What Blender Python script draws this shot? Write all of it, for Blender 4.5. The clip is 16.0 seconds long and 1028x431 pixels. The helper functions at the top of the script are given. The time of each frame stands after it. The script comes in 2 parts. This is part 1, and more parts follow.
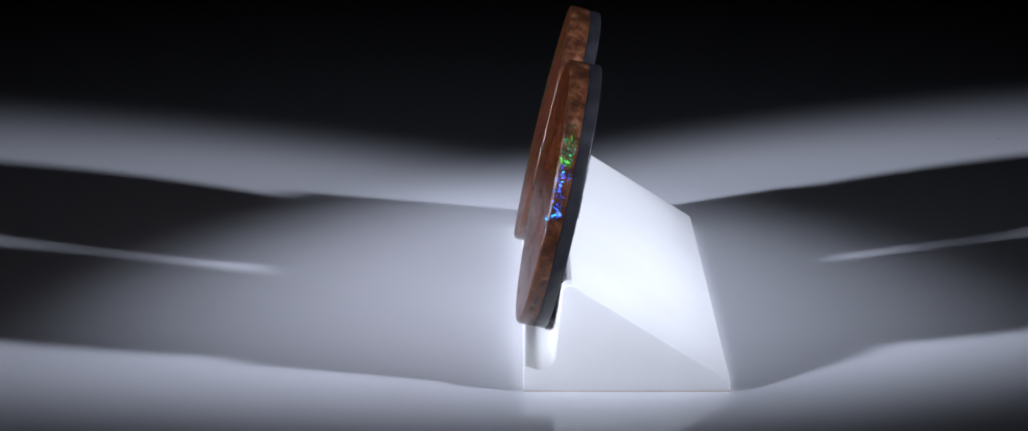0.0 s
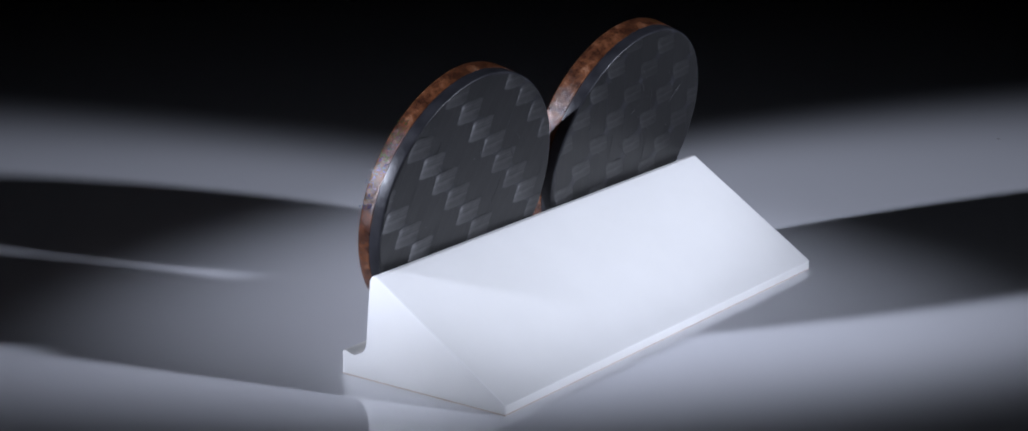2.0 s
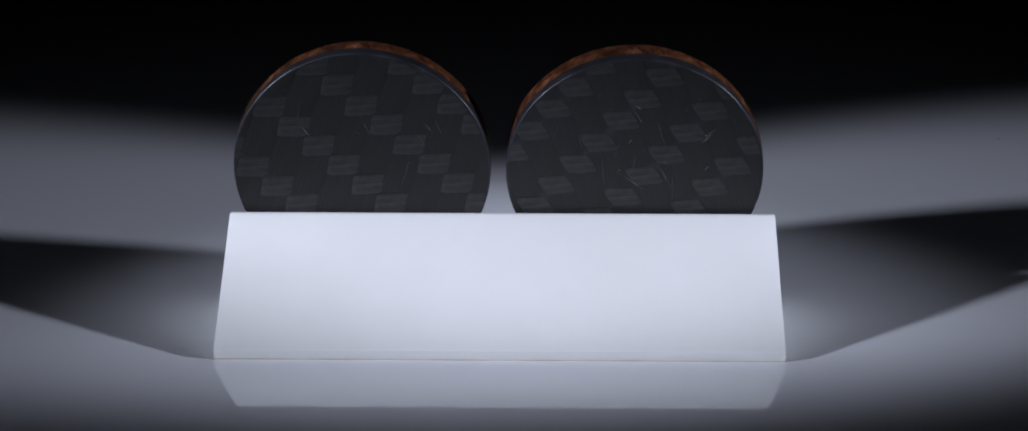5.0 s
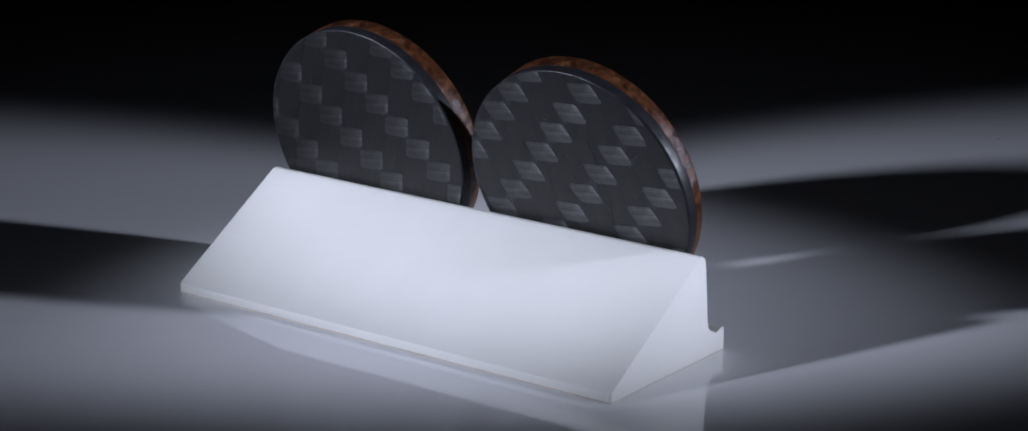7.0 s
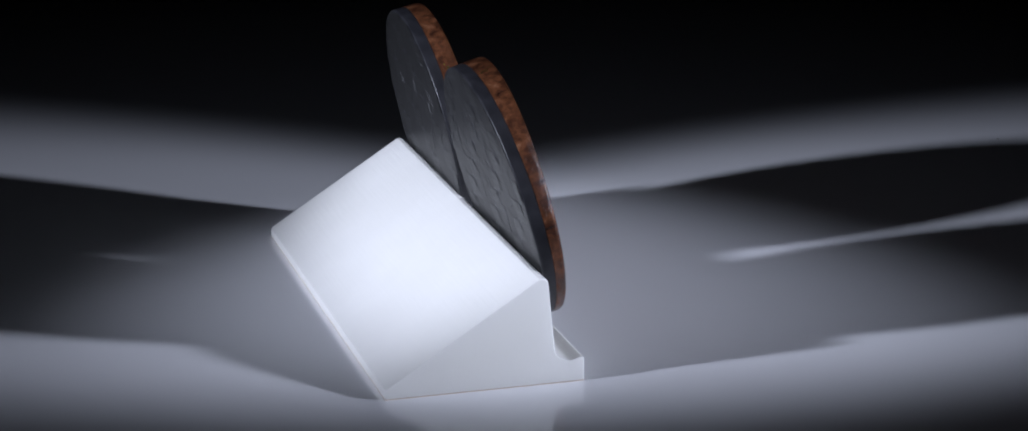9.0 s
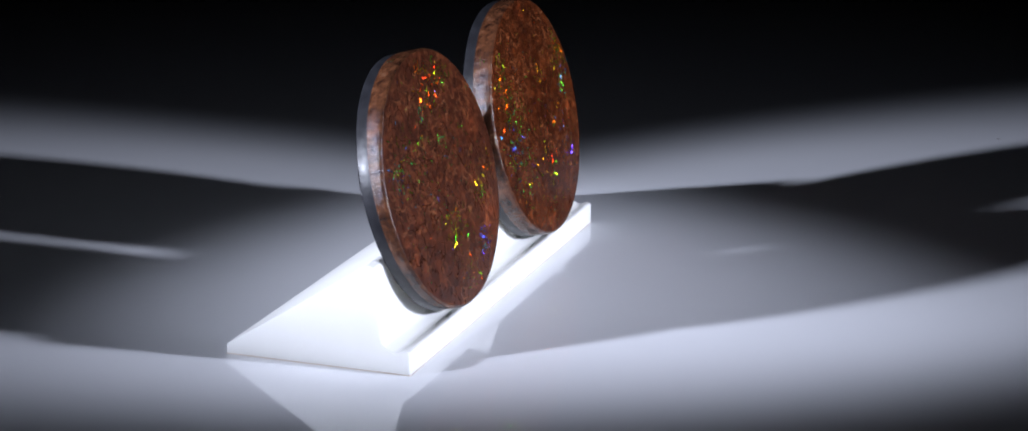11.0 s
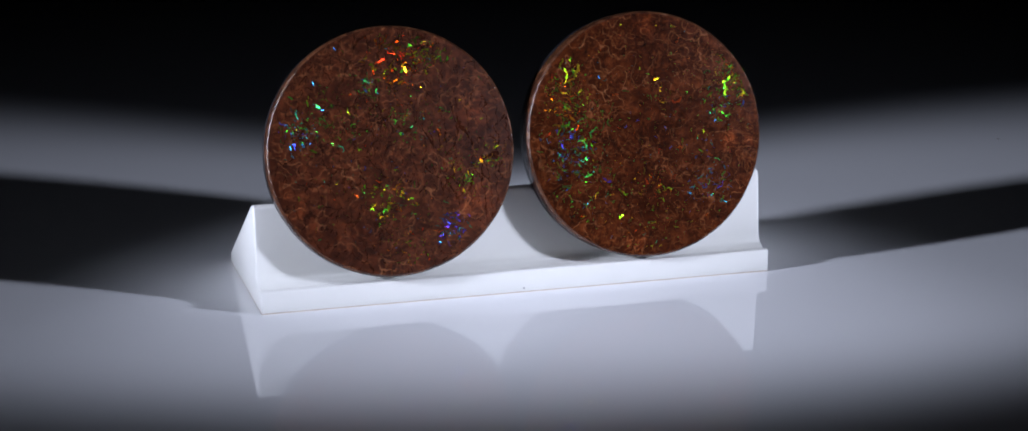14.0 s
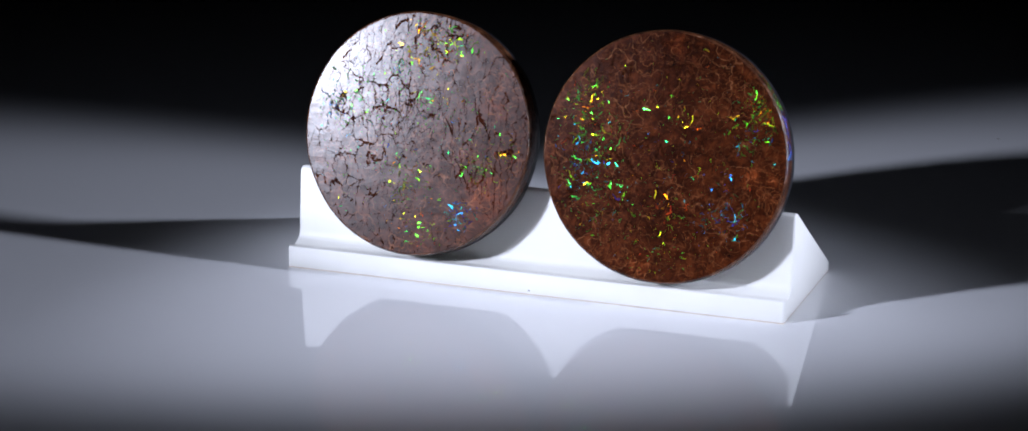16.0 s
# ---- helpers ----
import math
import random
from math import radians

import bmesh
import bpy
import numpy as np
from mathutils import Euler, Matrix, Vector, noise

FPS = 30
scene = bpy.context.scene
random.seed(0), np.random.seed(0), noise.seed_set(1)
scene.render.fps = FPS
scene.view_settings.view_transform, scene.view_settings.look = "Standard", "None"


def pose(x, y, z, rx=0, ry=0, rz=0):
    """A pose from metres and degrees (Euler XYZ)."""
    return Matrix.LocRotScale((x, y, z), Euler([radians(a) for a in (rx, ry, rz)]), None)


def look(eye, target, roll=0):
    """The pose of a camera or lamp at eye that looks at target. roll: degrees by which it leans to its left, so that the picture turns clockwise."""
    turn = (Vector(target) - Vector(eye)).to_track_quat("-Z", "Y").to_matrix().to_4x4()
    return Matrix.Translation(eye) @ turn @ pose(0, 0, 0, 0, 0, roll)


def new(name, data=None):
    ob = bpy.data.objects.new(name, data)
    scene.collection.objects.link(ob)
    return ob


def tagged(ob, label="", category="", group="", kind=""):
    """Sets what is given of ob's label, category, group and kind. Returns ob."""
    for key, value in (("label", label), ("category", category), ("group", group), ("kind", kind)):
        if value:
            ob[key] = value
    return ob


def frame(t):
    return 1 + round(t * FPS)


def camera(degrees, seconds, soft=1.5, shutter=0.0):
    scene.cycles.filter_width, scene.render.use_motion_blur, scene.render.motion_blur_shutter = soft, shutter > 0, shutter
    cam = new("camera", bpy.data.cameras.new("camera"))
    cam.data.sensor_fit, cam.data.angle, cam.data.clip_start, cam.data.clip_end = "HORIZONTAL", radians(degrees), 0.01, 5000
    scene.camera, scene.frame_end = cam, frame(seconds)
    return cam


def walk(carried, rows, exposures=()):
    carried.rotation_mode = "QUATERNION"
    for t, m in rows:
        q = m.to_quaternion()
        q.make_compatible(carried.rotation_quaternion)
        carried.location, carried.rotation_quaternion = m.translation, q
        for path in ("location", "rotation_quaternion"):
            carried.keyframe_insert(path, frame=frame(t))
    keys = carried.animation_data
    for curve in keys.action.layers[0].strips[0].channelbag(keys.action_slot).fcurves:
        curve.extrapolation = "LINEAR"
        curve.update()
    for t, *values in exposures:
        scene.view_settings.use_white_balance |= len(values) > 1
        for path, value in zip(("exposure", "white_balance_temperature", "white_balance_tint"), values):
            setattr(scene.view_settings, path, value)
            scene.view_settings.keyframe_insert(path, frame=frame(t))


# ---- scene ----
cam = camera(24.18, 16.0, 1.6)
MM = 0.001
EYE = (0.0, -0.23345, 0.07629)
AIM = (0.0, -0.03000, 0.01727)
walk(cam, [(0, look(EYE, AIM)), (16, look(EYE, AIM))], [(0, 0.40), (1, 0.22), (2, 0.0), (3, -0.18), (4, -0.42), (5.2, -0.55), (7, -0.55), (8, -0.38), (9, -0.15), (10.2, 0.25), (11.5, 0.45), (12.5, 0.1), (13.0, -0.2), (13.5, -0.36), (14.2, -0.2), (15, -0.14), (16, -0.07)])

# ---- turntable: one steady clockwise turn about the vertical axis through the origin ----
TURN_START, TURN_RATE = 269.87, -18.155
SHIFT = (1.10 * MM, 4.03 * MM)


def turned(t):
    return pose(0, 0, 0, 0, 0, TURN_START + TURN_RATE * t) @ pose(SHIFT[0], SHIFT[1], 0)


# ---- world and lights: a dark studio, two low gridded lamps and an added overhead fill ----
world = bpy.data.worlds.new("studio_dark")
scene.world = world
world.use_nodes = True
world.node_tree.nodes["Background"].inputs["Color"].default_value = (0.55, 0.5, 0.7, 1)
world.node_tree.nodes["Background"].inputs["Strength"].default_value = 0.004


def beam_lamp(name, eye, target, half_wide, half_high, blend, radius, power):
    """A lamp with a slot-shaped beam: half angles across and up."""
    data = bpy.data.lights.new(name, "SPOT")
    data.energy, data.color, data.shadow_soft_size = power, COOL, radius
    data.spot_size, data.spot_blend = radians(2 * half_wide), blend
    ob = new(name, data)
    ob.matrix_basis = look(eye, target) @ Matrix.Diagonal((1, half_high / half_wide, 1, 1))
    return ob


def around(azimuth, elevation, distance, z=0.0):
    a, e = radians(azimuth), radians(elevation)
    return (distance * math.cos(e) * math.cos(a), distance * math.cos(e) * math.sin(a), z + distance * math.sin(e))


COOL = (0.75, 0.805, 1.0)
beam_lamp("studio_lamp", around(-19, 18.5, 0.32), (-0.036, 0.0138, 0.0), 8.6, 4.5, 0.55, 0.0095, 5.55)
beam_lamp("studio_lamp", around(180 + 25.5, 19.5, 0.32), (0.035, 0.0192, 0.0), 7.9, 4.4, 0.55, 0.0095, 7.1)
# dim unseen fill over the table, added to lift the shadows like ambient bounce
beam_lamp("fill_lamp", (0.0, -0.24, 0.55), (-0.003, 0.003, 0.0), 8.6, 8.6, 1.0, 0.10, 0.50)


# ---- materials ----
def material(name):
    m = bpy.data.materials.new(name)
    m.use_nodes = True
    n = m.node_tree.nodes
    return m, n, m.node_tree.links, n["Principled BSDF"]


def add(nodes, kind, **values):
    node = nodes.new(kind)
    for key, value in values.items():
        key = key.replace("_", " ")
        if key in node.inputs:
            node.inputs[key].default_value = value
    return node


def ramp(nodes, links, source, stops):
    node = nodes.new("ShaderNodeValToRGB")
    while len(node.color_ramp.elements) < len(stops):
        node.color_ramp.elements.new(0.5)
    for e, (p, c) in zip(node.color_ramp.elements, stops):
        e.position, e.color = p, (*c, 1) if len(c) == 3 else c
    links.new(source, node.inputs["Fac"])
    return node.outputs["Color"]


def objcoord(nodes, links, scale=(1, 1, 1)):
    tc = nodes.new("ShaderNodeTexCoord")
    mp = nodes.new("ShaderNodeMapping")
    mp.inputs["Scale"].default_value = scale
    links.new(tc.outputs["Object"], mp.inputs["Vector"])
    return mp.outputs["Vector"]


def noise_tex(nodes, links, vec, scale, detail=4, rough=0.55, distortion=0.0):
    n = add(nodes, "ShaderNodeTexNoise", Scale=scale, Detail=detail, Roughness=rough, Distortion=distortion)
    links.new(vec, n.inputs["Vector"])
    return n.outputs["Fac"]


def mix(nodes, links, fac, a, b, mode="MIX"):
    n = nodes.new("ShaderNodeMix")
    n.data_type, n.blend_type = "RGBA", mode
    for idx, v in ((0, fac), (6, a), (7, b)):
        if isinstance(v, (int, float)):
            n.inputs[idx].default_value = v
        elif isinstance(v, tuple):
            n.inputs[idx].default_value = (*v, 1)
        else:
            links.new(v, n.inputs[idx])
    return n.outputs[2]


def math_node(nodes, links, op, a, b=0.0, clamp=False):
    n = nodes.new("ShaderNodeMath")
    n.operation, n.use_clamp = op, clamp
    for i, v in enumerate((a, b)):
        if isinstance(v, (int, float)):
            n.inputs[i].default_value = v
        else:
            links.new(v, n.inputs[i])
    return n.outputs[0]


def bump(nodes, links, height, strength, distance, target):
    b = add(nodes, "ShaderNodeBump", Strength=strength, Distance=distance)
    links.new(height, b.inputs["Height"])
    links.new(b.outputs["Normal"], target)
    return b


def floor_material():
    m, n, l, p = material("glossy_white_acrylic")
    v = objcoord(n, l)
    c = ramp(n, l, noise_tex(n, l, v, 18, 5), [(0.3, (0.80, 0.805, 0.83)), (0.7, (0.845, 0.85, 0.87))])
    l.new(c, p.inputs["Base Color"])
    r = ramp(n, l, noise_tex(n, l, v, 60, 6), [(0.35, (0.012,) * 3), (0.75, (0.03,) * 3)])
    l.new(r, p.inputs["Roughness"])
    p.inputs["IOR"].default_value = 1.49
    return m


def stand_material():
    m, n, l, p = material("milled_white_plastic")
    v = objcoord(n, l)
    c = ramp(n, l, noise_tex(n, l, v, 90, 5), [(0.3, (0.86, 0.855, 0.815)), (0.7, (0.90, 0.895, 0.855))])
    l.new(c, p.inputs["Base Color"])
    p.inputs["Roughness"].default_value = 0.42
    p.inputs["Subsurface Weight"].default_value = 0.32
    p.inputs["Subsurface Radius"].default_value = (1.0, 1.0, 1.0)
    p.inputs["Subsurface Scale"].default_value = 0.0035
    lines = noise_tex(n, l, objcoord(n, l, (0.05, 1, 1)), 2600, 3)
    bump(n, l, lines, 0.12, 0.00012, p.inputs["Normal"])
    return m


def opal_material(name, seed, smooth, dull, gloss, spots):
    """Brown ironstone with pale filaments, polished, split by fine dark cracks that stay matt."""
    m, n, l, p = material(name)
    tc = n.new("ShaderNodeTexCoord")
    mp = n.new("ShaderNodeMapping")
    mp.inputs["Location"].default_value = (seed, seed * 0.37, seed * 0.11)
    l.new(tc.outputs["Object"], mp.inputs["Vector"])
    v = mp.outputs["Vector"]
    base = ramp(n, l, noise_tex(n, l, v, 900, 8, 0.74, 0.4), [(0.28, (0.010, 0.0032, 0.0018)), (0.5, (0.047, 0.0100, 0.0029)), (0.74, (0.150, 0.034, 0.0090))])
    large = ramp(n, l, noise_tex(n, l, v, 85, 5, 0.66), [(0.32, (0.66, 0.58, 0.56)), (0.70, (1.2, 1.2, 1.15))])
    base = mix(n, l, 1.0, base, large, "MULTIPLY")
    # tangled pale hairs, three sizes, thicker in some patches
    warp = add(n, "ShaderNodeTexNoise", Scale=260.0, Detail=4.0, Roughness=0.6)
    l.new(v, warp.inputs["Vector"])
    wv = n.new("ShaderNodeVectorMath")
    wv.operation = "MULTIPLY_ADD"
    wv.inputs[1].default_value = (0.0016,) * 3
    l.new(warp.outputs["Color"], wv.inputs[0])
    l.new(v, wv.inputs[2])
    for size, line, cover, tint in ((420, 0.0085, 170, (0.33, 0.125, 0.05)), (760, 0.014, 230, (0.27, 0.088, 0.031)), (1250, 0.022, 140, (0.16, 0.048, 0.016))):
        hair = noise_tex(n, l, wv.outputs[0], size, 1.5, 0.5)
        thin = ramp(n, l, math_node(n, l, "ABSOLUTE", math_node(n, l, "SUBTRACT", hair, 0.5)), [(0.0, (0.85,) * 3), (line, (0, 0, 0))])
        where = ramp(n, l, noise_tex(n, l, v, cover, 4, 0.6), [(0.40, (0, 0, 0)), (0.64, (1.0,) * 3)])
        base = mix(n, l, mix(n, l, 1.0, thin, where, "MULTIPLY"), base, tint)
    # paler mineral patches of their own: x, y, radius in millimetres, strength
    for x, y, r, strength in spots:
        away = n.new("ShaderNodeVectorMath")
        away.operation = "DISTANCE"
        away.inputs[1].default_value = (x * MM, y * MM, 0.0015)
        l.new(tc.outputs["Object"], away.inputs[0])
        edge = math_node(n, l, "ADD", away.outputs["Value"], math_node(n, l, "MULTIPLY", noise_tex(n, l, v, 380, 4, 0.6), r * MM))
        inside = ramp(n, l, math_node(n, l, "DIVIDE", edge, 2 * r * MM), [(0.35, (strength,) * 3), (0.75, (0, 0, 0))])
        base = mix(n, l, inside, base, mix(n, l, 1.0, base, (2.6, 2.4, 2.2), "MULTIPLY"))
    # cracks: broken cells, and finer ones that run up and down
    def crack_layer(stretch, scale, amount, spread, widest, where_scale, lo, hi):
        bend = add(n, "ShaderNodeTexNoise", Scale=spread, Detail=5.0, Roughness=0.6)
        l.new(v, bend.inputs["Vector"])
        shift = n.new("ShaderNodeVectorMath")
        shift.operation = "MULTIPLY_ADD"
        shift.inputs[1].default_value = (amount,) * 3
        l.new(bend.outputs["Color"], shift.inputs[0])
        l.new(v, shift.inputs[2])
        st = n.new("ShaderNodeMapping")
        st.inputs["Scale"].default_value = stretch
        l.new(shift.outputs[0], st.inputs["Vector"])
        cr = n.new("ShaderNodeTexVoronoi")
        cr.feature, cr.voronoi_dimensions = "DISTANCE_TO_EDGE", "2D"
        cr.inputs["Scale"].default_value = scale
        l.new(st.outputs["Vector"], cr.inputs["Vector"])
        width = ramp(n, l, noise_tex(n, l, v, where_scale, 6, 0.72), [(lo, (0.0,) * 3), (hi, (widest,) * 3)])
        return math_node(n, l, "LESS_THAN", cr.outputs["Distance"], width)

    crack = math_node(n, l, "MAXIMUM", crack_layer((1.0, 0.55, 1.0), 720, 0.0036, 380, 0.08, 110, 0.50, 0.66), crack_layer((1.0, 0.19, 1.0), 1050, 0.0032, 280, 0.075, 150, 0.47, 0.66))
    crack = math_node(n, l, "MAXIMUM", crack, crack_layer((1.0, 0.40, 1.0), 1700, 0.0020, 550, 0.045, 130, 0.50, 0.66))
    base = mix(n, l, math_node(n, l, "MULTIPLY", crack, 0.5), base, (0.008, 0.004, 0.003))
    l.new(base, p.inputs["Base Color"])
    rough = ramp(n, l, noise_tex(n, l, v, 900, 6, 0.7), [(0.3, (smooth,) * 3), (0.75, (dull,) * 3)])
    l.new(mix(n, l, crack, rough, (0.9, 0.9, 0.9)), p.inputs["Roughness"])
    l.new(math_node(n, l, "SUBTRACT", gloss, math_node(n, l, "MULTIPLY", crack, gloss * 0.95)), p.inputs["Specular IOR Level"])
    fine = noise_tex(n, l, v, 1500, 5, 0.65)
    b1 = add(n, "ShaderNodeBump", Strength=0.10, Distance=0.0001)
    l.new(fine, b1.inputs["Height"])
    b2 = add(n, "ShaderNodeBump", Strength=0.10, Distance=0.0010)
    l.new(noise_tex(n, l, v, 130, 3), b2.inputs["Height"])
    b3 = add(n, "ShaderNodeBump", Strength=0.09, Distance=0.0001)     # polishing scratches
    l.new(noise_tex(n, l, objcoord(n, l, (0.12, 1, 1)), 2600, 4, 0.7), b3.inputs["Height"])
    l.new(b1.outputs["Normal"], b3.inputs["Normal"])
    b4 = add(n, "ShaderNodeBump", Strength=0.10, Distance=0.0001)    # the cracks lie sunk
    l.new(math_node(n, l, "SUBTRACT", 1.0, crack), b4.inputs["Height"])
    l.new(b3.outputs["Normal"], b4.inputs["Normal"])
    l.new(b4.outputs["Normal"], b2.inputs["Normal"])
    l.new(b2.outputs["Normal"], p.inputs["Normal"])
    return m


def edge_material():
    """The sawn rim of the ironstone: ochre and rust blotches, with white glints painted in."""
    m, n, l, p = material("sawn_ironstone_rim")
    v = objcoord(n, l)
    # the last, palest stop puts the rim's glints into the colour
    c = ramp(n, l, noise_tex(n, l, v, 620, 8, 0.72, 0.3), [(0.28, (0.012, 0.006, 0.0045)), (0.44, (0.050, 0.018, 0.009)), (0.58, (0.125, 0.046, 0.020)), (0.66, (0.21, 0.105, 0.06)), (0.72, (0.45, 0.40, 0.36))])
    l.new(c, p.inputs["Base Color"])
    p.inputs["Roughness"].default_value = 0.22
    bump(n, l, noise_tex(n, l, v, 900, 6, 0.75), 0.5, 0.0003, p.inputs["Normal"])
    return m


def carbon_material(name, along_x, value, gloss):
    """Fibres sunk in resin: their highlight is narrow along the fibre and wide across it; a level film of resin lies over them."""
    m, n, l, p = material(name)
    v = objcoord(n, l)
    st = objcoord(n, l, (0.04, 1, 1) if along_x else (1, 0.04, 1))
    c = ramp(n, l, noise_tex(n, l, st, 5200, 3), [(0.3, (value * 0.6,) * 3), (0.75, (value * 1.4,) * 3)])
    l.new(c, p.inputs["Base Color"])
    p.inputs["Specular IOR Level"].default_value = 0.0
    p.inputs["Roughness"].default_value = 0.6
    p.inputs["Coat Weight"].default_value = 0.64
    p.inputs["Coat Roughness"].default_value = 0.36
    flat = n.new("ShaderNodeVectorTransform")          # the resin film lies level over the tows
    flat.vector_type, flat.convert_from, flat.convert_to = "NORMAL", "OBJECT", "WORLD"
    flat.inputs["Vector"].default_value = (0, 0, -1)
    l.new(flat.outputs["Vector"], p.inputs["Coat Normal"])
    fibre = n.new("ShaderNodeBsdfAnisotropic")
    glint = ramp(n, l, noise_tex(n, l, st, 2600, 4, 0.7), [(0.3, (gloss * 0.55,) * 3), (0.55, (gloss,) * 3), (0.78, (gloss * 1.9,) * 3)])
    worn = ramp(n, l, noise_tex(n, l, v, 900, 4, 0.65), [(0.3, (0.6,) * 3), (0.72, (1.35,) * 3)])
    l.new(mix(n, l, 1.0, glint, worn, "MULTIPLY"), fibre.inputs["Color"])
    fibre.inputs["Anisotropy"].default_value = 0.55
    info = n.new("ShaderNodeObjectInfo")
    l.new(math_node(n, l, "ADD", math_node(n, l, "MULTIPLY", info.outputs["Random"], 0.06), 0.41), fibre.inputs["Roughness"])
    l.new(math_node(n, l, "ADD", math_node(n, l, "MULTIPLY", info.outputs["Random"], 0.02), 0.0 if along_x else 0.25), fibre.inputs["Rotation"])
    tan = n.new("ShaderNodeTangent")
    tan.direction_type = "UV_MAP"
    tan.uv_map = "fibre"
    l.new(tan.outputs["Tangent"], fibre.inputs["Tangent"])
    bump(n, l, noise_tex(n, l, st, 3800, 4), 0.12, 0.00005, fibre.inputs["Normal"])
    both = n.new("ShaderNodeAddShader")
    l.new(p.outputs[0], both.inputs[0])
    l.new(fibre.outputs[0], both.inputs[1])
    l.new(both.outputs[0], n["Material Output"].inputs["Surface"])
    return m


def resin_material():
    m, n, l, p = material("black_resin")
    v = objcoord(n, l)
    c = ramp(n, l, noise_tex(n, l, v, 500, 6), [(0.3, (0.010, 0.010, 0.012)), (0.75, (0.028, 0.028, 0.032))])
    l.new(c, p.inputs["Base Color"])
    r = ramp(n, l, noise_tex(n, l, v, 900, 6), [(0.3, (0.28,) * 3), (0.75, (0.5,) * 3)])
    l.new(r, p.inputs["Roughness"])
    bump(n, l, noise_tex(n, l, v, 1400, 5), 0.15, 0.0002, p.inputs["Normal"])
    p.inputs["Specular IOR Level"].default_value = 0.3
    return m


def fleck_material():
    """Play of colour: each platelet mirrors its own hue to its own side."""
    m, n, l, p = material("opal_platelets")
    lean = n.new("ShaderNodeAttribute")
    lean.attribute_name = "lean"
    tr = n.new("ShaderNodeVectorTransform")
    tr.vector_type, tr.convert_from, tr.convert_to = "NORMAL", "OBJECT", "WORLD"
    l.new(lean.outputs["Vector"], tr.inputs["Vector"])
    att = n.new("ShaderNodeAttribute")
    att.attribute_name = "hue"
    hue = ramp(n, l, att.outputs["Fac"], [(0.0, (1.0, 0.04, 0.01)), (0.18, (1.0, 0.12, 0.0)), (0.32, (0.9, 0.42, 0.01)), (0.46, (0.09, 0.72, 0.01)), (0.62, (0.01, 0.42, 0.10)), (0.76, (0.01, 0.25, 0.75)), (1.0, (0.10, 0.03, 0.8))])
    g = n.new("ShaderNodeBsdfGlossy")
    g.inputs["Roughness"].default_value = 0.29
    l.new(hue, g.inputs["Color"])
    l.new(tr.outputs["Vector"], g.inputs["Normal"])
    p.inputs["Base Color"].default_value = (0.06, 0.022, 0.01, 1)
    p.inputs["Roughness"].default_value = 0.3
    mx = n.new("ShaderNodeMixShader")
    mx.inputs[0].default_value = 0.7
    l.new(p.outputs[0], mx.inputs[1])
    l.new(g.outputs[0], mx.inputs[2])
    l.new(mx.outputs[0], n["Material Output"].inputs["Surface"])
    return m


def dust_material():
    m, n, l, p = material("grey_dust")
    c = ramp(n, l, noise_tex(n, l, objcoord(n, l), 3000, 3), [(0.3, (0.3, 0.29, 0.29)), (0.7, (0.42, 0.41, 0.41))])
    l.new(c, p.inputs["Base Color"])
    p.inputs["Roughness"].default_value = 0.9
    return m


def scuff_material():
    m, n, l, p = material("scuffed_resin")
    c = ramp(n, l, noise_tex(n, l, objcoord(n, l), 2500, 3), [(0.3, (0.02, 0.02, 0.022)), (0.7, (0.07, 0.07, 0.075))])
    l.new(c, p.inputs["Base Color"])
    p.inputs["Roughness"].default_value = 0.45
    return m


def pad_material():
    m, n, l, p = material("tan_pad")
    c = ramp(n, l, noise_tex(n, l, objcoord(n, l), 300, 5), [(0.3, (0.55, 0.45, 0.36)), (0.75, (0.78, 0.70, 0.60))])
    l.new(c, p.inputs["Base Color"])
    p.inputs["Roughness"].default_value = 0.6
    return m


def cloth_material():
    m, n, l, p = material("black_backdrop_cloth")
    c = ramp(n, l, noise_tex(n, l, objcoord(n, l), 40, 5), [(0.3, (0.006, 0.006, 0.008)), (0.7, (0.012, 0.012, 0.015))])
    l.new(c, p.inputs["Base Color"])
    p.inputs["Roughness"].default_value = 0.95
    return m


FLOOR, STAND, EDGE, RESIN, FLECK, CLOTH, PADDING, DUST, SCUFF = floor_material(), stand_material(), edge_material(), resin_material(), fleck_material(), cloth_material(), pad_material(), dust_material(), scuff_material()
WEFT, WARP = carbon_material("carbon_weft", True, 0.013, 0.040), carbon_material("carbon_warp", False, 0.013, 0.002)


# ---- building helpers ----
def mesh_of(bm, name, mat, smooth=0.0):
    me = bpy.data.meshes.new(name)
    bm.to_mesh(me)
    bm.free()
    me.materials.append(mat)
    if smooth:
        for f in me.polygons:
            f.use_smooth = True
        me.set_sharp_from_angle(angle=radians(smooth))
    return me


def part(name, bm, mat, parent, label="", smooth=0.0):
    ob = new(name, mesh_of(bm, name, mat, smooth))
    ob.parent = parent
    return tagged(ob, label)


def box(bm, x0, x1, y0, y1, z0, z1):
    vs = [bm.verts.new((x, y, z)) for z in (z0, z1) for x, y in ((x0, y0), (x1, y0), (x1, y1), (x0, y1))]
    for f in ((3, 2, 1, 0), (4, 5, 6, 7), (0, 1, 5, 4), (1, 2, 6, 5), (2, 3, 7, 6), (3, 0, 4, 7)):
        bm.faces.new([vs[i] for i in f])


# ---- the setting ----
bm = bmesh.new()
box(bm, -1.0, 1.0, -0.8, 1.2, -0.02, 0.0)
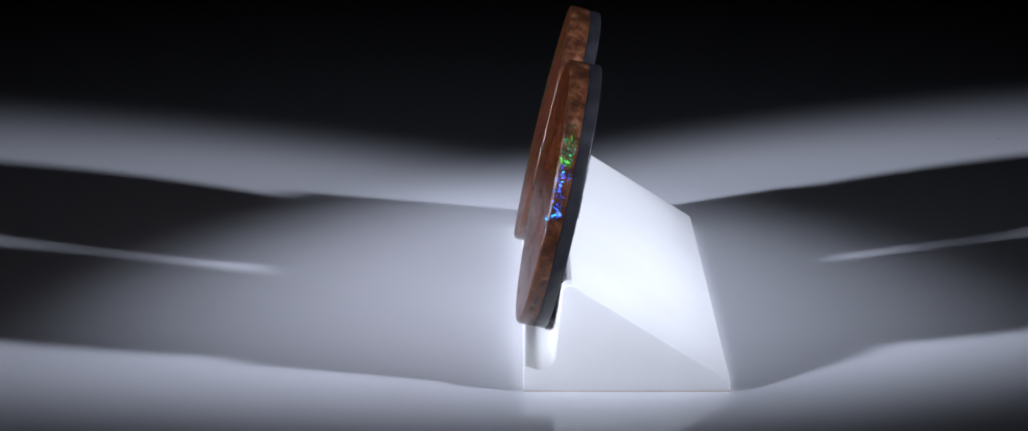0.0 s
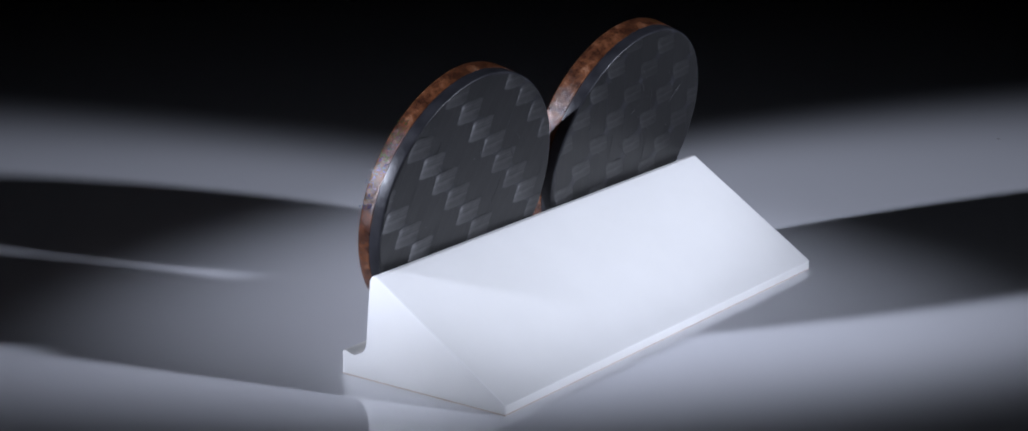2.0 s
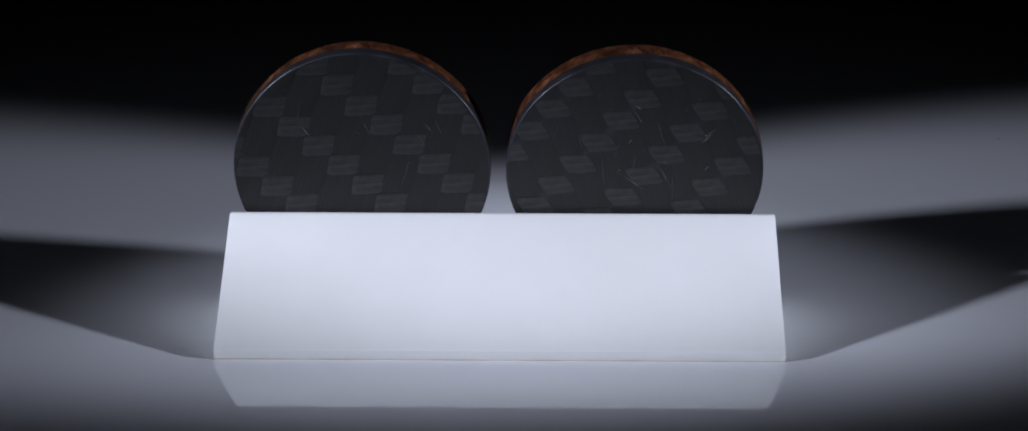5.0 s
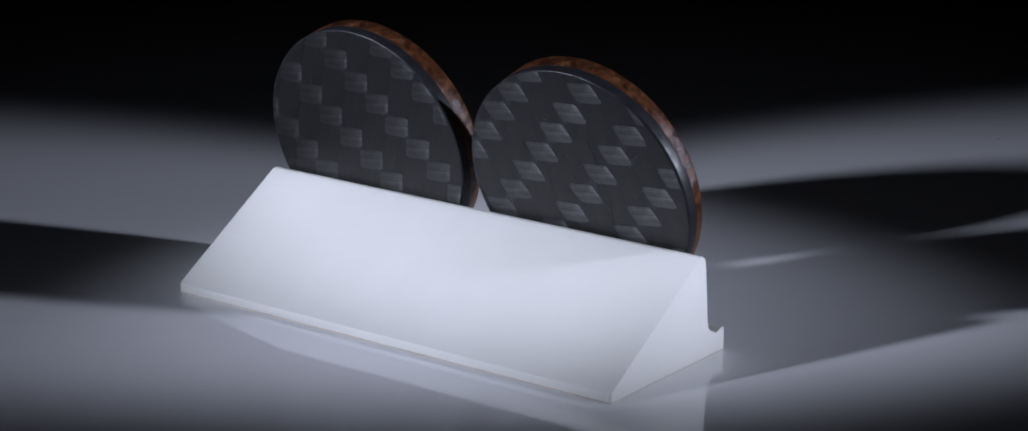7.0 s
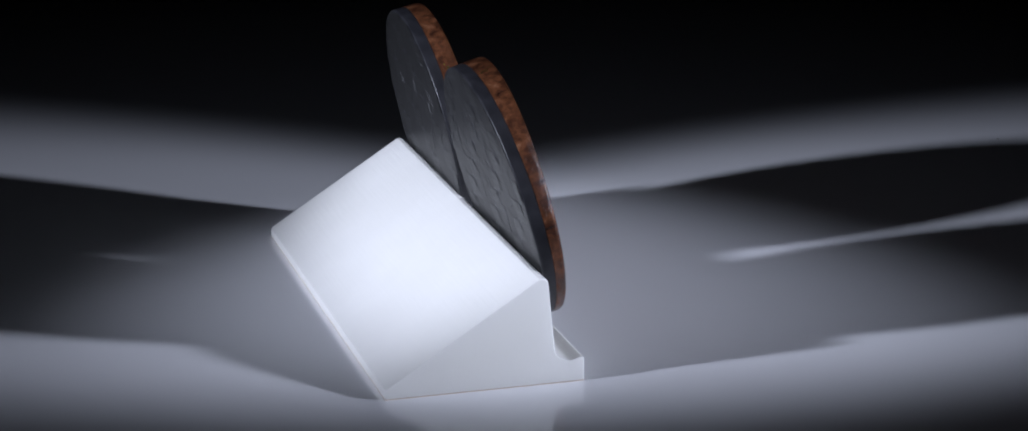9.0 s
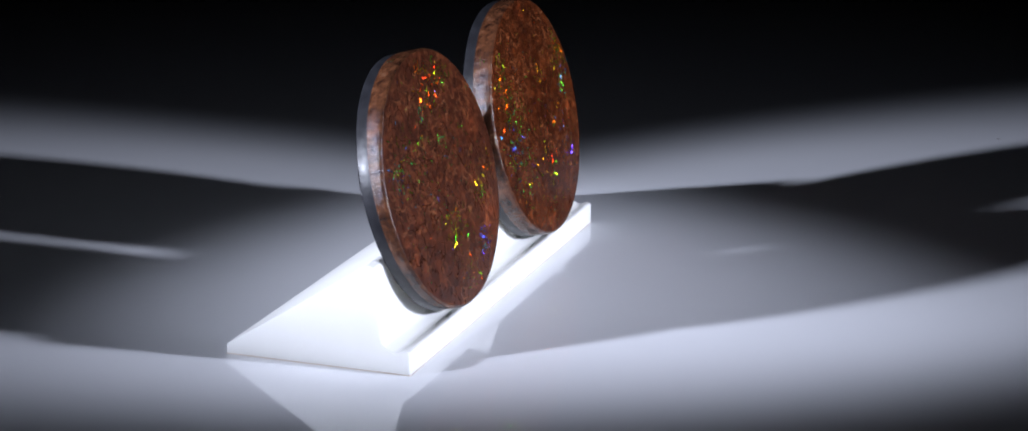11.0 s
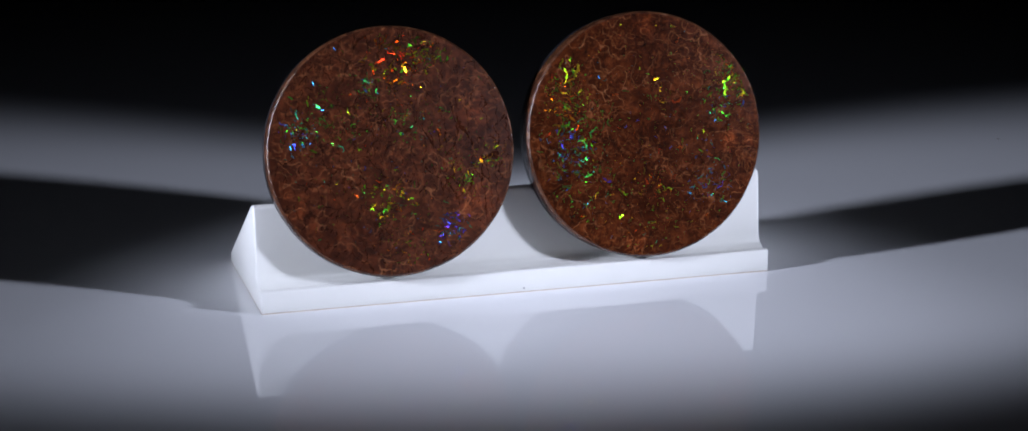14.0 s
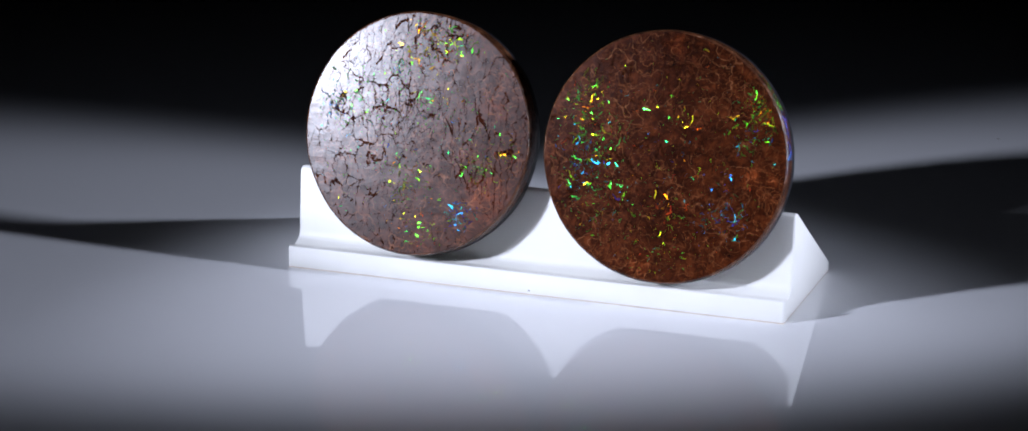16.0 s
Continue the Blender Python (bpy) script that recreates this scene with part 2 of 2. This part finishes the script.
tagged(new("floor", mesh_of(bm, "floor", FLOOR)), "glossy white acrylic sheet mirroring what stands on it", "floor", kind="structure")


def backdrop(name, *extent):
    bm = bmesh.new()
    box(bm, *extent)
    tagged(new(name, mesh_of(bm, name, CLOTH)), "plain black cloth closing the dark studio", "wall", kind="structure")


backdrop("wall_north", -1.0, 1.0, 1.2, 1.22, -0.02, 1.2)
backdrop("wall_south", -1.0, 1.0, -0.82, -0.8, -0.02, 1.2)
backdrop("wall_east", 1.0, 1.02, -0.82, 1.22, -0.02, 1.2)
backdrop("wall_west", -1.02, -1.0, -0.82, 1.22, -0.02, 1.2)
backdrop("ceiling", -1.02, 1.02, -0.82, 1.22, 1.2, 1.22)


# ---- display stand ----
LENGTH = 54.0


def wedge_profile():
    """Depth and height in millimetres, from the front foot over the ledge round to the back foot."""
    pts = [(-3.15, 0.12), (-3.15, 2.10), (-3.08, 2.27), (-2.92, 2.35), (-2.70, 2.33)]
    pts += [(-2.40, 2.20), (-2.05, 2.09), (-1.75, 2.07), (-1.42, 2.18), (-1.15, 2.33), (-0.85, 2.46), (-0.60, 2.67), (-0.42, 2.98), (-0.30, 3.40)]    # rounded groove
    pts += [(0.34, 9.75), (0.53, 10.05), (0.85, 10.22), (1.25, 10.2)]
    return pts + [(15.55, 1.10), (15.72, 0.95), (15.73, 0.12)]


PAD = [(-3.13, 0.0), (-3.13, 0.12), (15.71, 0.12), (15.71, 0.0)]


def extrude(prof, half, c, centre):
    """A profile drawn out along x, with its ends eased by c."""
    bm = bmesh.new()
    rings = []
    for x, inset in ((-half, c), (-half + c, 0), (half - c, 0), (half, c)):
        ring = []
        for y, z in prof:
            k = inset / math.hypot(centre[0] - y, centre[1] - z) * 0.8
            zz = z + (centre[1] - z) * k if z > 0.3 else z
            ring.append(bm.verts.new((x * MM, (y + (centre[0] - y) * k) * MM, zz * MM)))
        rings.append(ring)
    k = len(prof)
    for a, b in zip(rings, rings[1:]):
        for i in range(k):
            bm.faces.new((a[i], b[i], b[(i + 1) % k], a[(i + 1) % k]))
    bm.faces.new(rings[0])
    bm.faces.new(rings[-1][::-1])
    bmesh.ops.recalc_face_normals(bm, faces=bm.faces)
    bmesh.ops.triangulate(bm, faces=[f for f in bm.faces if len(f.verts) > 4])
    return bm


def display_stand():
    base = new("display_stand")
    part("wedge_body", extrude(wedge_profile(), LENGTH / 2, 0.16, (4.0, 4.0)), STAND, base, smooth=28)
    # thin tan layer between wedge and floor
    part("base_pad", extrude(PAD, LENGTH / 2 - 0.03, 0.02, (6.0, 0.06)), PADDING, base, "thin tan pad along the stand's bottom edge", 28)
    return tagged(base, "white plastic wedge display stand with a front ledge", "display stand")


# ---- opal discs ----
SEG = 96


def wobble(a, seed, amount):
    return amount * (0.6 * math.sin(2 * a + seed) + 0.3 * math.sin(5 * a + 2.1 * seed) + 0.22 * math.sin(11 * a + 3.3 * seed) + 0.14 * math.sin(23 * a + seed))


def revolve(bm, rows, seed, amount=0.05):
    """Rings of radius and height about z, in millimetres, slightly out of round."""
    rings = []
    for r, z in rows:
        if r == 0:
            rings.append([bm.verts.new((0, 0, z * MM))])
            continue
        ring = []
        for i in range(SEG):
            a = 2 * math.pi * i / SEG
            q = r + wobble(a, seed, amount) * (r / 12.68)
            ring.append(bm.verts.new((q * math.cos(a) * MM, q * math.sin(a) * MM, z * MM)))
        rings.append(ring)
    for a, b in zip(rings, rings[1:]):
        if len(a) == 1 and len(b) == 1:
            continue
        for i in range(SEG):
            j = (i + 1) % SEG
            if len(a) == 1:
                bm.faces.new((a[0], b[i], b[j]))
            elif len(b) == 1:
                bm.faces.new((a[i], b[0], a[j]))
            else:
                bm.faces.new((a[i], b[i], b[j], a[j]))
    bmesh.ops.recalc_face_normals(bm, faces=bm.faces)


def clip_circle(poly, radius, cx, cy, sides=40):
    """A convex polygon cut to a disc of that radius round (cx, cy)."""
    for i in range(sides):
        a = 2 * math.pi * i / sides
        nx, ny = math.cos(a), math.sin(a)
        out = []
        for (x0, y0), (x1, y1) in zip(poly, poly[1:] + poly[:1]):
            d0, d1 = radius - ((x0 - cx) * nx + (y0 - cy) * ny), radius - ((x1 - cx) * nx + (y1 - cy) * ny)
            if d0 >= 0:
                out.append((x0, y0))
            if (d0 >= 0) != (d1 >= 0):
                s = d0 / (d0 - d1)
                out.append((x0 + s * (x1 - x0), y0 + s * (y1 - y0)))
        poly = out
        if len(poly) < 3:
            return []
    return poly


def area_of(poly):
    return abs(sum(x0 * y1 - x1 * y0 for (x0, y0), (x1, y1) in zip(poly, poly[1:] + poly[:1]))) / 2


def tow_mesh(name, poly, mat, half, high):
    """A fibre bundle arched along its run, on the back of the disc (towards -z)."""
    bm = bmesh.new()
    uv = bm.loops.layers.uv.new("fibre")
    run = 0 if mat is WEFT else 1
    lo, hi = min(q[run] for q in poly), max(q[run] for q in poly)
    rows = []
    steps = 8
    for i in range(steps + 1):
        u = lo + (hi - lo) * (0.002 + 0.996 * i / steps)
        cuts = []
        for q0, q1 in zip(poly, poly[1:] + poly[:1]):
            if (q0[run] - u) * (q1[run] - u) < 0:
                k = (u - q0[run]) / (q1[run] - q0[run])
                cuts.append(q0[1 - run] + k * (q1[1 - run] - q0[1 - run]))
        if len(cuts) < 2:
            continue
        c0, c1 = min(cuts), max(cuts)
        top = high * (1.0 - 0.92 * (u / half[run]) ** 2)
        full = (c1 - c0) / (2 * half[1 - run])
        edge, near = top * (1 - 0.3 * full) - 0.012 * full, top * (1 - 0.04 * full)
        row = []
        for v, z in ((c0, edge), (c0 + 0.12 * (c1 - c0), near), (c0 + 0.5 * (c1 - c0), top), (c1 - 0.12 * (c1 - c0), near), (c1, edge)):
            x, y = (u, v) if run == 0 else (v, u)
            row.append(bm.verts.new((x * MM, y * MM, -z * MM)))
        rows.append(row)
    for p, q in zip(rows, rows[1:]):
        for i in range(4):
            bm.faces.new((p[i], p[i + 1], q[i + 1], q[i]))
    bm.normal_update()
    for f in bm.faces:
        if f.normal.z > 0:
            f.normal_flip()
        for lp in f.loops:
            lp[uv].uv = (lp.vert.co.x * 30 + 0.5, lp.vert.co.y * 30 + 0.5)
    return mesh_of(bm, name, mat, 60)


# one cloth a disc: a tow's centre, the step from warp to warp, the step from weft to weft, the twill's way, weft tilt in degrees, slant of the float's ends
CLOTHS = {"falling": ((4.13, 2.71), (2.98, -0.07), (-0.68, 2.19), 1, -3.5, -0.24),
          "rising": ((3.55, 3.44), (2.883, -0.367), (0.80, 2.05), -1, -5.0, 0.44)}


def weave(backing, kind, z_back, seed, reach):
    """Woven carbon tows as pieces: a two-by-one twill, each weft passing over one warp and under two."""
    rnd = random.Random(seed)
    shared = {}
    (ax, ay), (cx, cy), (rx, ry), step, weft_tilt, slant = CLOTHS[kind]
    weft_turn, warp_turn = radians(weft_tilt), -math.atan2(rx, ry)
    wide, tall = math.hypot(cx, cy), math.hypot(rx, ry)
    pieces = []
    for r in range(-12, 13):
        for c in range(-12, 13):
            if (c - step * r) % 3 == 0:
                pieces.append(("weft", c, r, wide * 0.51, ry * 0.495, slant, weft_turn))
                pieces.append(("warp", c, r + 1.5, wide * 0.47, tall * 1.06, 0.0, warp_turn))
    for name, c, r, hx, hy, lean, turn in pieces:
        mat, high = (WEFT, 0.095) if name == "weft" else (WARP, 0.05)
        gx, gy = ax + c * cx + r * rx, ay + c * cy + r * ry
        if math.hypot(gx, gy) > 16:
            continue
        b = min(hx, hy) * 0.14
        corners = [(-hx + b, -hy), (hx - b, -hy), (hx, -hy + b), (hx, hy - b), (hx - b, hy), (-hx + b, hy), (-hx, hy - b), (-hx, -hy + b)]
        shape = [(x + lean * y, y) for x, y in corners]
        half = (hx + abs(lean) * hy, hy)
        turn += rnd.uniform(-0.03, 0.03)
        gx, gy = gx + rnd.uniform(-0.06, 0.06), gy + rnd.uniform(-0.05, 0.05)
        ct, st = math.cos(turn), math.sin(turn)
        if max(math.hypot(gx + x * ct - y * st, gy + x * st + y * ct) for x, y in shape) < reach - 0.03:
            if name not in shared:
                shared[name] = tow_mesh(name, shape, mat, half, high)
            ob = new(name + "_tow", shared[name])
        else:
            poly = clip_circle(shape, reach, -gx * ct - gy * st, gx * st - gy * ct, 72)
            if len(poly) < 3 or area_of(poly) < 0.10:
                continue
            ob = new(name + "_tow", tow_mesh(name, poly, mat, half, high))
        ob.matrix_basis = Matrix.Translation((gx * MM, gy * MM, z_back * MM)) @ pose(0, 0, 0, 0, 0, math.degrees(turn))
        ob.parent = backing


def platelet(bm, layers, spot, side, up, size, aspect, turn, hue, lean, rnd):
    """A ragged flat grain at spot, in the plane of side and up; lean is the way that it mirrors."""
    k = rnd.choice((5, 6, 7))
    vs = []
    for i in range(k):
        a = 2 * math.pi * i / k
        q = size * rnd.uniform(0.5, 1.25)
        px, py = q * math.cos(a) * aspect, q * math.sin(a)
        at = spot + side * (px * math.cos(turn) - py * math.sin(turn)) + up * (px * math.sin(turn) + py * math.cos(turn))
        v = bm.verts.new(at * MM)
        v[layers[0]], v[layers[1]] = hue, lean
        vs.append(v)
    bm.faces.new(vs)


def grain_group(bm, layers, spot, side, up, size, hue, rnd, limit=99.0, sideways=(-0.85, 0.85), upward=(-0.30, 0.55)):
    """A small branching strand of platelets that flash together."""
    out = side.cross(up)
    aside = rnd.gauss(-0.12, 0.18) if limit < 99 and rnd.random() < 0.25 else rnd.uniform(*sideways)
    if limit < 99 and abs(aside) < 0.4:          # seen square on, the colour moves towards green
        hue = 0.4 * hue + 0.6 * rnd.gauss(0.53, 0.10)
    lean = (out + side * aside + up * rnd.uniform(*upward)).normalized()
    turn = rnd.choice((0.35, 0.35, 1.4, 2.4)) + rnd.gauss(0, 0.5)
    at = spot.copy()
    for _ in range(rnd.choice((1, 1, 2, 3, 5, 7, 9))):
        if math.hypot(at.x, at.y) > limit:
            break
        jitter = Vector((rnd.gauss(0, 0.05), rnd.gauss(0, 0.05), rnd.gauss(0, 0.05)))
        lift = out * rnd.uniform(0.0, 0.012)
        platelet(bm, layers, at + lift, side, up, size * rnd.uniform(0.3, 1.1), rnd.uniform(1.2, 3.8), turn, min(1.0, max(0.0, hue + rnd.gauss(0, 0.035))), (lean + jitter).normalized(), rnd)
        turn += rnd.gauss(0, 0.55)
        at = at + (side * math.cos(turn) + up * math.sin(turn)) * size * rnd.uniform(0.9, 2.6) + (side * rnd.gauss(0, 0.5) + up * rnd.gauss(0, 0.5)) * size


def dome(r):
    return 0.36 * (1 - (r / 12.4) ** 2)


def opal_disc(seed, clusters, rim_grains, thick, split, radius, kind, polish, scuffs, tilt, label):
    """Face towards +z, carbon back towards -z, centred; clusters: x, y, spread, count, lowest and highest hue."""
    rnd = random.Random(seed)
    base = new("opal_disc")
    front, back, seam = thick / 2, -thick / 2, -thick / 2 + split
    c = 0.22
    bm = bmesh.new()
    rows = [(0, front + dome(0))] + [(r, front + dome(r) - 0.0) for r in (2.5, 5, 7.5, 9.5, 11, 12.0)] + [(radius - c, front - 0.0)]
    revolve(bm, rows, seed)
    for v in bm.verts:                       # the face was ground slightly out of parallel
        v.co.z += tilt[0] * v.co.x + tilt[1] * v.co.y
    part("polished_face", bm, opal_material("polished_opal_matrix", seed * 0.7, *polish), base, "polished brown ironstone opal with dark cracks", 60)
    bm = bmesh.new()
    revolve(bm, [(radius - c, front), (radius - 0.06, front - 0.10), (radius, front - 0.26), (radius + 0.02, (front + seam) / 2), (radius, seam + 0.02), (radius - 0.4, seam + 0.02)], seed)
    for v in bm.verts:
        if v.co.z > (front - 0.3) * MM:
            v.co.z += tilt[0] * v.co.x + tilt[1] * v.co.y
    part("stone_rim", bm, EDGE, base, "rust-brown sawn stone rim", 40)
    bm = bmesh.new()
    revolve(bm, [(radius - 0.6, seam), (radius - 0.03, seam), (radius - 0.02, back + 0.14), (radius - 0.06, back + 0.05), (radius - 0.15, back + 0.006), (radius - 0.22, back), (0, back)], seed)
    backing = part("carbon_backing", bm, RESIN, base, "black woven carbon fibre backing", 40)
    weave(backing, kind, back, seed, radius - 0.2)
    for _ in range(scuffs):                  # fine scratches and pits in the resin
        x, y, a, length = rnd.uniform(-8, 8), rnd.uniform(-2, 9), rnd.gauss(1.3, 0.5), rnd.choice((0.12, 0.6, 1.5, 2.8))
        bm = bmesh.new()
        wide, steps = 0.022 if length > 0.2 else 0.06, 5
        rows = []
        for i in range(steps):
            d = (i / (steps - 1) - 0.5) * length
            cx, cy = x + d * math.cos(a) + rnd.gauss(0, 0.02), y + d * math.sin(a) + rnd.gauss(0, 0.02)
            q = wide * (1 - abs(2 * i / (steps - 1) - 1) * 0.7)
            rows.append([bm.verts.new(((cx - k * q * math.sin(a)) * MM, (cy + k * q * math.cos(a)) * MM, (back - z) * MM)) for k, z in ((-1, 0.062), (0, 0.082), (1, 0.062))])
        for p0, p1 in zip(rows, rows[1:]):
            for i in range(2):
                bm.faces.new((p0[i], p0[i + 1], p1[i + 1], p1[i]))
        part("scratch", bm, SCUFF, backing)
    # colour flecks in the face
    bm = bmesh.new()
    layers = bm.verts.layers.float.new("hue"), bm.verts.layers.float_vector.new("lean")
    for x, y, spread, count, h0, h1, grow in clusters:
        for _ in range(int(count * 3.0)):
            px, py = rnd.gauss(x, spread), rnd.gauss(y, spread)
            r = math.hypot(px, py)
            if r > radius - 0.9:
                continue
            size = 0.42 * grow * min(0.20, 0.014 + rnd.expovariate(1 / 0.044))
            grain_group(bm, layers, Vector((px, py, front + dome(r) + tilt[0] * px + tilt[1] * py + 0.012)), Vector((1, 0, 0)), Vector((0, 1, 0)), size, rnd.uniform(h0, h1), rnd, radius - 0.75)
    for a0, a1, count, h0, h1 in rim_grains:
        for _ in range(2 * count):
            a = radians(rnd.uniform(a0, a1))
            out = Vector((math.cos(a), math.sin(a), 0))
            spot = out * (radius + 0.035 + wobble(a, seed, 0.05)) + Vector((0, 0, rnd.uniform(seam + 0.25, front - 0.4)))
            grain_group(bm, layers, spot, Vector((-math.sin(a), math.cos(a), 0)), Vector((0, 0, 1)), 0.036, rnd.uniform(h0, h1), rnd, sideways=(-0.4, 0.4), upward=(0.4, 0.8))
    flecks = part("opal_fleck", bm, FLECK, base, "red, green and blue opal colour flecks")
    tagged(flecks, kind="stuff")
    return tagged(base, label, "opal disc", "pair of opal discs")


stand = display_stand()


def speck(name, at, radius, squash, label="", parent=None):
    bm = bmesh.new()
    bmesh.ops.create_icosphere(bm, subdivisions=2, radius=radius * MM)
    rnd = random.Random(5)
    for v in bm.verts:
        v.co = Vector((v.co.x * rnd.uniform(0.7, 1.2), v.co.y * rnd.uniform(0.7, 1.2) * squash[0], v.co.z * squash[1]))
    bmesh.ops.translate(bm, verts=bm.verts, vec=Vector(at) * MM)
    if parent:
        return part(name, bm, DUST, parent, label)
    return tagged(new(name, mesh_of(bm, name, DUST)), label, "dust")


speck("dust_speck", (62.0, 64.7, 0.03), 0.24, (1.0, 0.2), "small dark dust speck on the white floor")
speck("chip", (0.2, -3.15, 0.45), 0.14, (0.4, 0.6), "tiny dark chip in the ledge", stand)

FLECKS_RIGHT = [(-8.8, 4.9, 1.7, 85, 0.05, 0.45, 1.7), (-8.2, -1.4, 1.2, 50, 0.72, 1.0, 1.3), (-7.6, -4.5, 2.2, 90, 0.3, 0.7, 1.1), (9.7, 5.8, 1.2, 110, 0.12, 0.48, 1.6),
                (9.0, 2.6, 1.2, 40, 0.4, 0.85, 1.1), (6.5, -5.0, 1.4, 60, 0.8, 1.0, 1.2), (0.5, -8.5, 3.0, 70, 0.1, 0.55, 1.0), (0, 0, 6.5, 260, 0.0, 1.0, 0.8),
                (0.9, -5.4, 0.8, 14, 0.0, 0.12, 1.4), (1.2, 3.6, 1.0, 14, 0.1, 0.35, 1.2), (-7.0, 1.5, 1.5, 50, 0.4, 0.6, 1.2)]
FLECKS_LEFT = [(1.6, 9.0, 2.0, 110, 0.0, 0.22, 1.65), (4.6, 9.6, 1.0, 30, 0.32, 0.5, 1.3), (-2.2, 6.7, 0.6, 20, 0.55, 0.72, 1.4), (-9.4, 2.6, 1.2, 45, 0.66, 0.95, 1.2), (-6.5, 3.5, 2.0, 60, 0.4, 0.6, 1.1),
               (5.8, -8.0, 0.8, 36, 0.9, 1.0, 1.4), (-0.6, -5.0, 1.2, 50, 0.26, 0.5, 1.2), (1.6, 2.3, 1.4, 40, 0.45, 0.65, 0.9), (0, 0, 6.8, 270, 0.0, 1.0, 0.8),
               (7.1, -2.7, 1.0, 40, 0.3, 0.52, 1.2), (10.4, -1.0, 1.0, 30, 0.08, 0.3, 1.1), (1.0, -10.4, 1.8, 50, 0.08, 0.4, 1.1)]
disc_right = opal_disc(3, FLECKS_RIGHT, [(26, 46, 45, 0.45, 0.7), (4, 26, 45, 0.7, 0.95), (136, 142, 4, 0.45, 0.6)], 2.9, 1.2, 12.68, "falling", (0.20, 0.27, 0.27, [(9.0, -1.1, 1.3, 1.0), (11.2, -1.4, 0.8, 0.8), (0.3, 11.2, 1.6, 0.6), (-1.6, -11.0, 1.6, 0.6)]), 14, (-0.018, 0.010), "round brown opal doublet with woven carbon back")
disc_left = opal_disc(8, FLECKS_LEFT, [(98, 104, 8, 0.5, 0.65)], 2.8, 1.2, 12.64, "rising", (0.265, 0.335, 0.74, [(8.2, -5.5, 2.8, 0.75), (-9.6, -5.2, 1.1, 0.85), (-8.4, -7.2, 0.8, 0.8), (8.5, 3.5, 2.5, 0.4), (-10.8, -3.4, 0.8, 0.8), (6.3, -1.8, 1.4, 0.5)]), 34, (0.030, 0.036), "round brown opal doublet with scuffed woven carbon back")


def on_stand(x, y, z, lean, yaw):
    """The disc's pose in the stand's space: face to the front, leaning back."""
    return pose(x * MM, y * MM, z * MM, 0, 0, yaw) @ pose(0, 0, 0, 90 - lean, 0, 0)


SEAT_RIGHT = on_stand(13.78, 0.10, 15.03, 12.3, -0.6)
SEAT_LEFT = on_stand(-13.03, 0.25, 15.01, 15.7, 0.17)


def motions():
    times = [i * 0.5 for i in range(33)]
    walk(stand, [(t, turned(t)) for t in times])
    walk(disc_right, [(t, turned(t) @ SEAT_RIGHT) for t in times])
    walk(disc_left, [(t, turned(t) @ SEAT_LEFT) for t in times])


motions()
